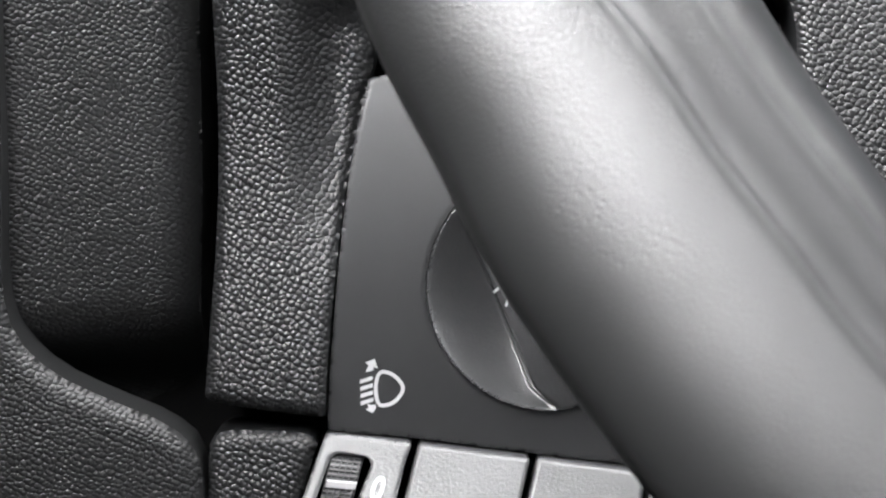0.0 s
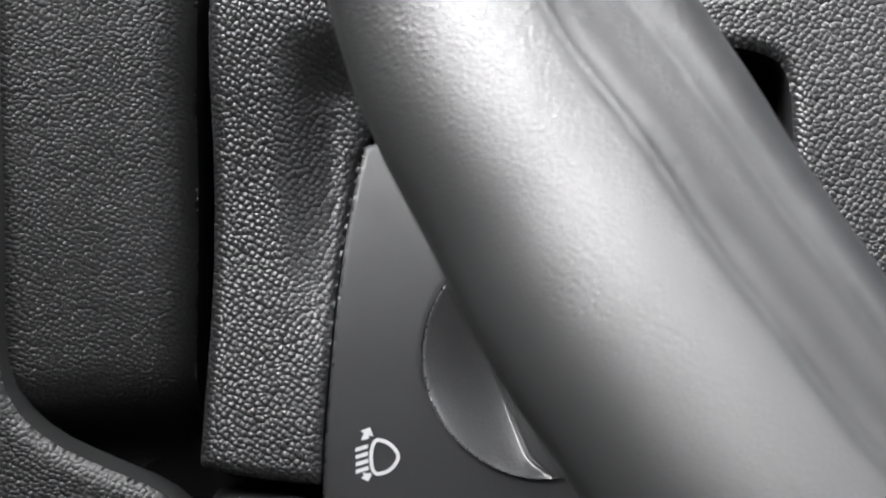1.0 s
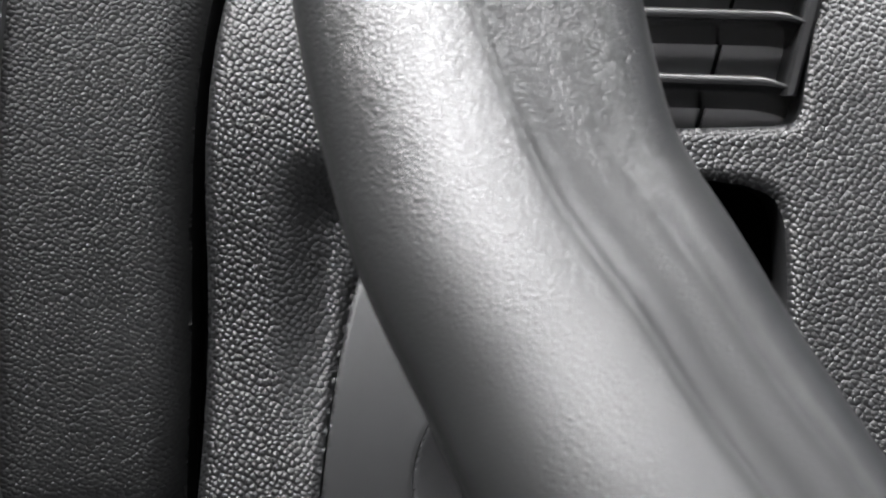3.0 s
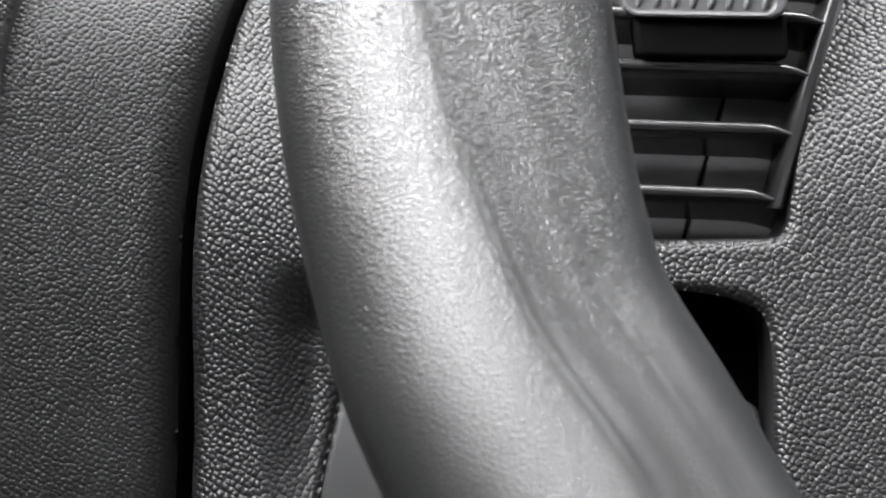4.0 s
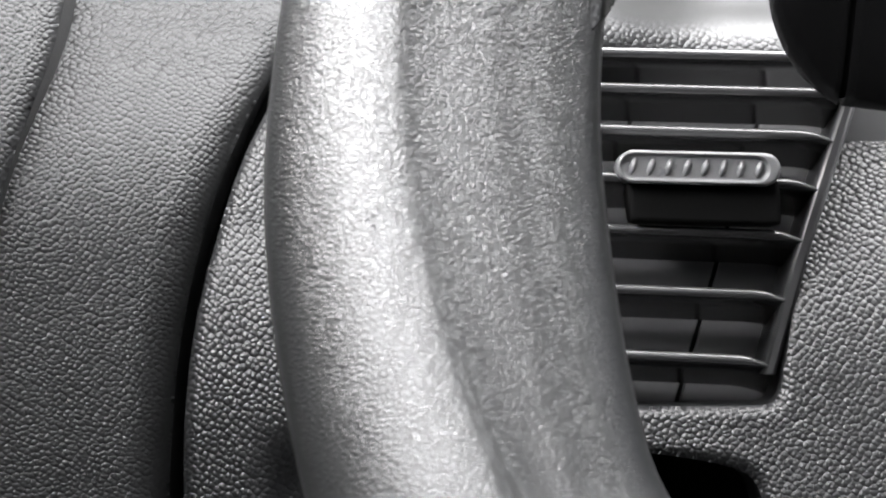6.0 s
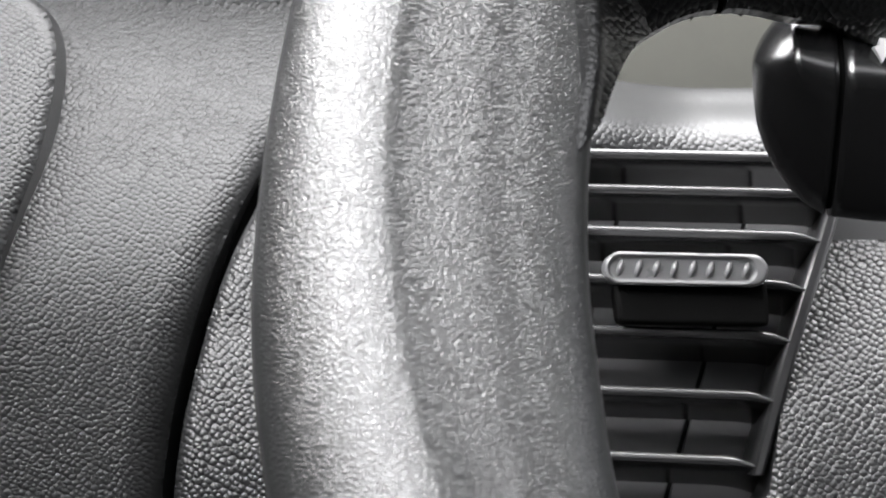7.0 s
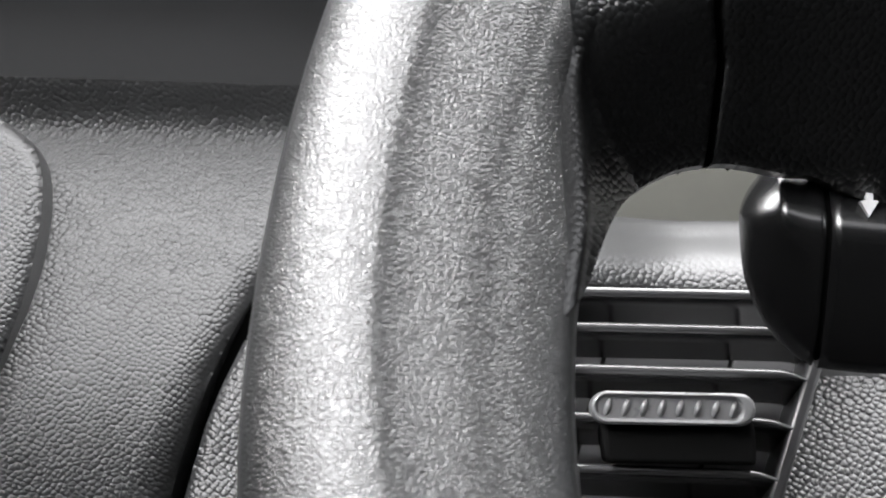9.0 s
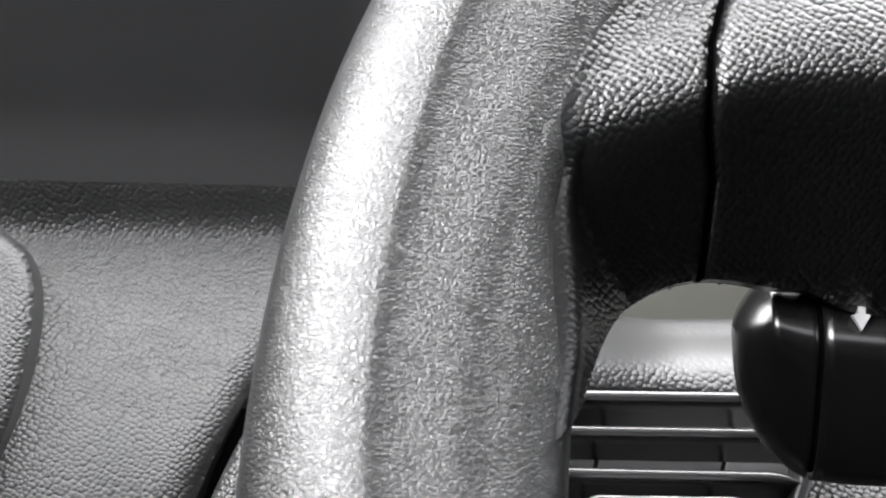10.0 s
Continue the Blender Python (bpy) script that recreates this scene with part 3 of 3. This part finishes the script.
part("back_plate", slab([(47.6, -14), (80, -14), (98, 59), (47.6 + 0.29 * 73, 59)], 20, 23, 0.4), VENT, vent)
part("side_frame", slab([(vent_edge(-3.4) - 2.6, -3.4), (vent_edge(-3.4) + 0.2, -3.6), (vent_edge(20) + 0.2, 20), (vent_edge(61) + 0.4, 61), (vent_edge(61) - 2.6, 61), (vent_edge(20) - 2.6, 20)], 2.2, 20, 0.8), BEZEL, vent)


def slat(z, drop):
    """A blade that falls towards the back, its bright front edge dipping to a point at its end."""
    end = vent_edge(z - drop) - 0.6
    rings = []
    for x in np.concatenate([np.linspace(-10, end - 9, 12), np.linspace(end - 8, end, 14)]):
        zz = z - drop * (x - 32) / 40
        k = max(0.0, (x - (end - 8.5)) / 8.5)
        zz -= 1.5 * k ** 2
        front = 0.6 + 2.4 * k ** 2
        h = 0.95 * (1 - 0.75 * k ** 2)
        prof = [(front + 15, -4.6), (front + 1.0, h), (front + 0.35, h * 0.85), (front, 0.25 * h), (front + 0.05, -0.4 * h), (front + 0.5, -h * 0.9), (front + 1.2, -h * 1.1 - 0.2), (front + 15, -5.4)]
        rings.append([(x, y, zz + q) for y, q in prof])
    return part("slat", loft(rings), SLAT, vent)


for z, drop in ((58.9, 0.8), (52.1, 0.9), (44.0, 1.1), (34.7, 1.3), (24.7, 1.4), (13.1, 1.5), (0.5, 1.7)):
    slat(z, drop)


def stadium(cx, cz, w, h, tilt, n=14):
    r = h / 2
    pts = [(w / 2 - r + r * math.cos(a), r * math.sin(a)) for a in np.linspace(-math.pi / 2, math.pi / 2, n)]
    pts += [(-w / 2 + r + r * math.cos(a), r * math.sin(a)) for a in np.linspace(math.pi / 2, 3 * math.pi / 2, n)]
    c, s = math.cos(tilt), math.sin(tilt)
    return [(cx + x * c - z * s, cz + x * s + z * c) for x, z in pts]


def vent_tab():
    """The slider on the middle slat: a raised oval with a sunk, ribbed face."""
    tab = empty("vent_slider", (50, 0, 34))
    tagged(tab, "grey oval vent slider with ribbed grip on the middle slat", "slider")
    cx, cz, tilt = 50.2, 36.1, radians(-1.2)
    outer, inner = inside(stadium(cx, cz, 31.4, 6.3, tilt, 20)), inside(stadium(cx - 0.8, cz, 28.4, 4.9, tilt, 20))
    relief("grip", (33, 68, 32, 40.5), 0.22, lambda x, z, d: -5.5 + edge(d, 1.0) + 0.9 * smooth_step(-0.15, 0.35, inner(x, z)), outer, GRIP, tab, "", 8)
    for k in range(8):
        x = cx - 12.6 + k * 3.45
        z = cz - math.tan(-tilt) * (x - cx)
        rings = []
        for s in np.linspace(-1, 1, 9):
            h, w = 0.8 * math.sqrt(max(0.02, 1 - s * s)), 0.7 * math.sqrt(max(0.05, 1 - s * s))
            mx, mz = x + 0.4 * s, z + 1.6 * s
            rings.append([(mx + w * math.cos(a), -4.55 - h * math.sin(a), mz) for a in np.linspace(0, math.pi, 9)] + [(mx, -4.4, mz)])
        part("rib", loft(rings), GRIP, tab)
    part("body", slab(soften([(37.5, 25.8), (66.5, 25.2), (66.0, 34), (36.5, 35)], 1.2), -2.5, 9, 1.0), DARK, tab, "black slider body")


vent_tab()
# Backdrop panel added in place of the blurred view low in the windscreen.
tagged(part("backdrop_panel", block(-10, 260, 90, 96, 62, 150, 2), OLIVE), "plain olive-grey backdrop panel beyond the dashboard top", "trim", kind="structure")

# ---- indicator lever ----
lever = empty("indicator_lever", (85, -90, 55))
tagged(lever, "black plastic indicator lever with a lit upper edge", "lever")


def lever_ring(x, top, low, y0, thick):
    """A section with a broad sloping top and a steep front."""
    h = top - low
    prof = [(0.0, 0.62), (0.10, 0.80), (0.30, 0.93), (0.62, 1.0), (1.0, 0.96), (1.15, 0.6), (1.1, 0.3), (1.0, 0.08), (0.85, 0.0), (0.64, 0.05), (0.42, 0.2), (0.19, 0.42)]
    ctrl = rounded(prof, 2)
    return [(x, y0 + p[0] * thick, low + p[1] * h) for p in ctrl]


tip = []
for x in 61.9 + 14.7 * np.linspace(0.0, 1.0, 26) ** 2:
    low = float(np.interp(x, (61.9, 62.4, 63.2, 64.8, 67, 70, 73.5, 76.6), (71.5, 65.5, 61.5, 57.6, 53.6, 49.7, 46.4, 44.5)))
    s = min(1.0, (0.02 + (x - 61.9) / 7.0)) ** 0.5
    tip.append(lever_ring(x, 72.5 + 12.6 * s, low, -4 - 12 * s, 26 * s + 0.3))
part("cap", loft(tip), LEVER, lever)
part("ring_joint", loft([lever_ring(76.5, 83.8, 46, -14.6, 24), lever_ring(77.7, 83.8, 45.6, -14.6, 24)]), DARK, lever)
part("stalk", loft([lever_ring(x, 85 - 0.10 * (x - 77), max(42.6, 44.2 - 0.12 * (x - 77)), -16, 26) for x in (77.6, 80, 86, 96, 110, 130, 160)]), LEVER, lever)
part("arrow_mark", slab([(83.9, 77.5), (85.3, 77.5), (85.3, 75.6), (86.4, 75.4), (84.5, 72.4), (82.9, 75.4), (83.9, 75.6)], -16.1, -13.0, 0.05, 1), WHITE, lever, "white arrow mark", smooth=False)
# the stalk stands well out from the fascia, towards the wheel
eye = Vector((0, -485, 25)) * MM
for piece in lever.children:
    piece.data.transform(Matrix.Translation(eye + Vector((1.3, 0, 0.3)) * MM) @ Matrix.Scale(0.81, 4) @ Matrix.Translation(-eye))

# ---- steering wheel ----
wheel = empty("steering_wheel", (60, -150, 40))
tagged(wheel, "silvery grey leather steering wheel with a sculpted rim", "steering wheel")
Y0, TILT_K = -150.0, 0.34


def rim_y(z):
    return Y0 + (z - 35) * TILT_K


CENTRE = [(98, -132), (68, -103), (42.5, -76.5), (25.3, -52.6), (16.1, -36), (8.3, -21.4), (4.2, -7.5), (1.2, 8.8), (-0.4, 26.6), (0.2, 43.2), (2.3, 58.5), (6.2, 74.5), (12.3, 93), (19, 108), (31, 130), (52, 157)]


def rim_section(a1, a2, narrow=1.0, dip=0.0):
    """Half-open profile across the rim: a runs from -1 (outer) to 1 (inner), and the height of the front."""
    out = []
    h1, h2 = 15.5, 12.6 - 4.0 * max(0, a2 - 0.4)
    for a in np.linspace(-1, a1, 26):
        t = (a - a1) / (1 + a1)
        out.append((a, h1 * math.sqrt(max(0, 1 - abs(t) ** 2.1))))
    out[-1] = (a1, h1 - 0.15)
    for a in np.linspace(a1, a2, 16)[1:]:
        t = (a - a1) / (a2 - a1)
        out.append((a, h1 + (h2 - h1) * t - 1.05 * math.sin(math.pi * min(1, t * 1.15) ** 0.55) * (1 - 0.45 * t) - dip * math.sin(math.pi * t ** 0.75)))
    top = out[-1][1]
    for a in np.linspace(a2, 1, 20)[1:]:
        t = (a - a2) / (1 - a2)
        out.append((a, top * math.sqrt(max(0, 1 - t ** 1.25)) - 0.5 * math.sin(math.pi * min(1, t * 2.5))))
    back = [(math.cos(b), -13.0 * math.sin(b)) for b in np.linspace(0, math.pi, 26)[1:-1]]
    return [(a if a < 0.3 else 0.3 + (a - 0.3) * narrow, h) for a, h in out + back]


def spoke_narrow(z):
    """How much of the rim's inner half is left where the spoke takes over."""
    return 1.0 - 0.5 * smooth_step(56, 88, z)


path = spline(CENTRE, 230)
tang = np.gradient(path, axis=0)
tang /= np.linalg.norm(tang, axis=1)[:, None]
rim_rings = []
for (cx, cz), (tx, tz) in zip(path, tang):
    ax, az = tz, -tx
    half = 22.2 + 0.5 * smooth_step(-10, -50, cz) + 0.3 * math.sin(cz * 0.09)
    a1 = float(np.interp(cz, [-60, -35, -15, 10, 40, 60, 100, 125], [0.34, 0.27, 0.15, -0.03, -0.20, -0.27, -0.38, -0.42]))
    a2 = float(np.interp(cz, [-60, -26, -15, 11, 38, 61, 100], [0.74, 0.64, 0.55, 0.46, 0.36, 0.28, 0.20]))
    ring = []
    for a, h in rim_section(a1, a2, float(spoke_narrow(cz)), 0.9 * float(smooth_step(20, -30, cz))):
        x, z = cx + a * half * ax, cz + a * half * az
        ring.append((x, rim_y(z) - h, z))
    rim_rings.append(ring)
part("rim", loft(rim_rings), RIM, wheel, "worn silvery grey leather rim")

SPOKE_LOW = [(x * 1.107, 28.7 + (z - 28.7) * 1.107) for x, z in ((14, 40), (21.5, 47), (23.9, 54), (26.3, 58.8), (30, 63.2), (36, 66.4), (43, 67.3), (52, 65.8), (55, 66), (60, 63.6), (66, 62), (76, 61), (150, 60))]
SEAM = [(44.6, 84), (43.2, 90), (43.1, 94), (43.7, 102), (46.4, 111), (51, 124), (60, 140)]
spoke_in = inside(rounded(SPOKE_LOW, 2, False) + [(150, 170), (0, 170), (0, 60), (8, 50)])
seam_x = lambda z: np.interp(z, [p[1] for p in SEAM], [p[0] for p in SEAM])


def rim_front(x, z):
    """The rim's front surface over x and z; far back beside the rim."""
    best, where = np.full(x.shape, 1e9), np.zeros(x.shape, int)
    for i in range(60, len(path)):
        q = (x - path[i, 0]) ** 2 + (z - path[i, 1]) ** 2
        closer = q < best
        best[closer], where[closer] = q[closer], i
    a = ((x - path[where, 0]) * tang[where, 1] - (z - path[where, 1]) * tang[where, 0]) / 22.2
    a = np.where(a > 0.3, 0.3 + (a - 0.3) / spoke_narrow(z), a)
    h = np.interp(a, *zip(*rim_section(-0.33, 0.24)[:60]))
    return np.where(np.abs(a) < 1, rim_y(z) - h + 1.5 * smooth_step(0.95, 0.65, a) - 0.6 * smooth_step(0.8, 1.0, a) + 5 * smooth_step(0.55, 0.2, a), rim_y(z) + 60 * np.clip(np.abs(a) - 1, 0, 1))


def spoke_depth(x, z, d):
    ridge = 90 + 8 * smooth_step(18, 58, x)
    up = np.maximum(z - ridge, 0)
    down = np.maximum(ridge - z, 0)
    sunk = 5.2 + 1.0 * smooth_step(26, 46, x) + 0.05 * np.maximum(0, 28 - x) ** 1.7
    soft = 4.5 + 4 * smooth_step(44, 22, x)
    body = rim_y(92) - 15 + sunk + 0.075 * up ** 1.7 + 1.3 * (np.sqrt(down ** 2 + soft ** 2) - soft) + edge(d, 3.5) + 14 * smooth_step(66, 52, z)
    # a soft fillet into the rim
    near = rim_front(x, z)
    h = np.clip(0.5 + 0.5 * (near - body) / 6.0, 0, 1)
    return near * (1 - h) + body * h - 6.0 * h * (1 - h)


def left_keep(x, z):
    return np.minimum(spoke_in(x, z), seam_x(z) - 0.6 - x)


def right_keep(x, z):
    return np.minimum(spoke_in(x, z), x - seam_x(z) - 0.6)


relief("spoke", (4, 62, 44, 150), 0.36, lambda x, z, d: spoke_depth(x, z, spoke_in(x, z)) + edge(np.maximum(seam_x(z) - 0.6 - x, 0), 1.5), left_keep, PAD, wheel, "pebble-grained grey spoke", 6)
relief("hub_cover", (40, 140, 58, 150), 0.36, lambda x, z, d: spoke_depth(x, z, spoke_in(x, z)) - 1.0 + edge(np.maximum(x - seam_x(z) - 0.6, 0), 2.2), right_keep, PAD, wheel, "pebble-grained grey hub cover", 6)
relief("seam_backing", (36, 70, 70, 150), 1.0, lambda x, z, d: spoke_depth(x, z, np.maximum(spoke_in(x, z), 0)) + 4.0,
       lambda x, z: np.minimum(spoke_in(x, z) - 0.2, 4.0 - np.abs(x - seam_x(z))), DARK, wheel, "dark seam between spoke and cover", 3)
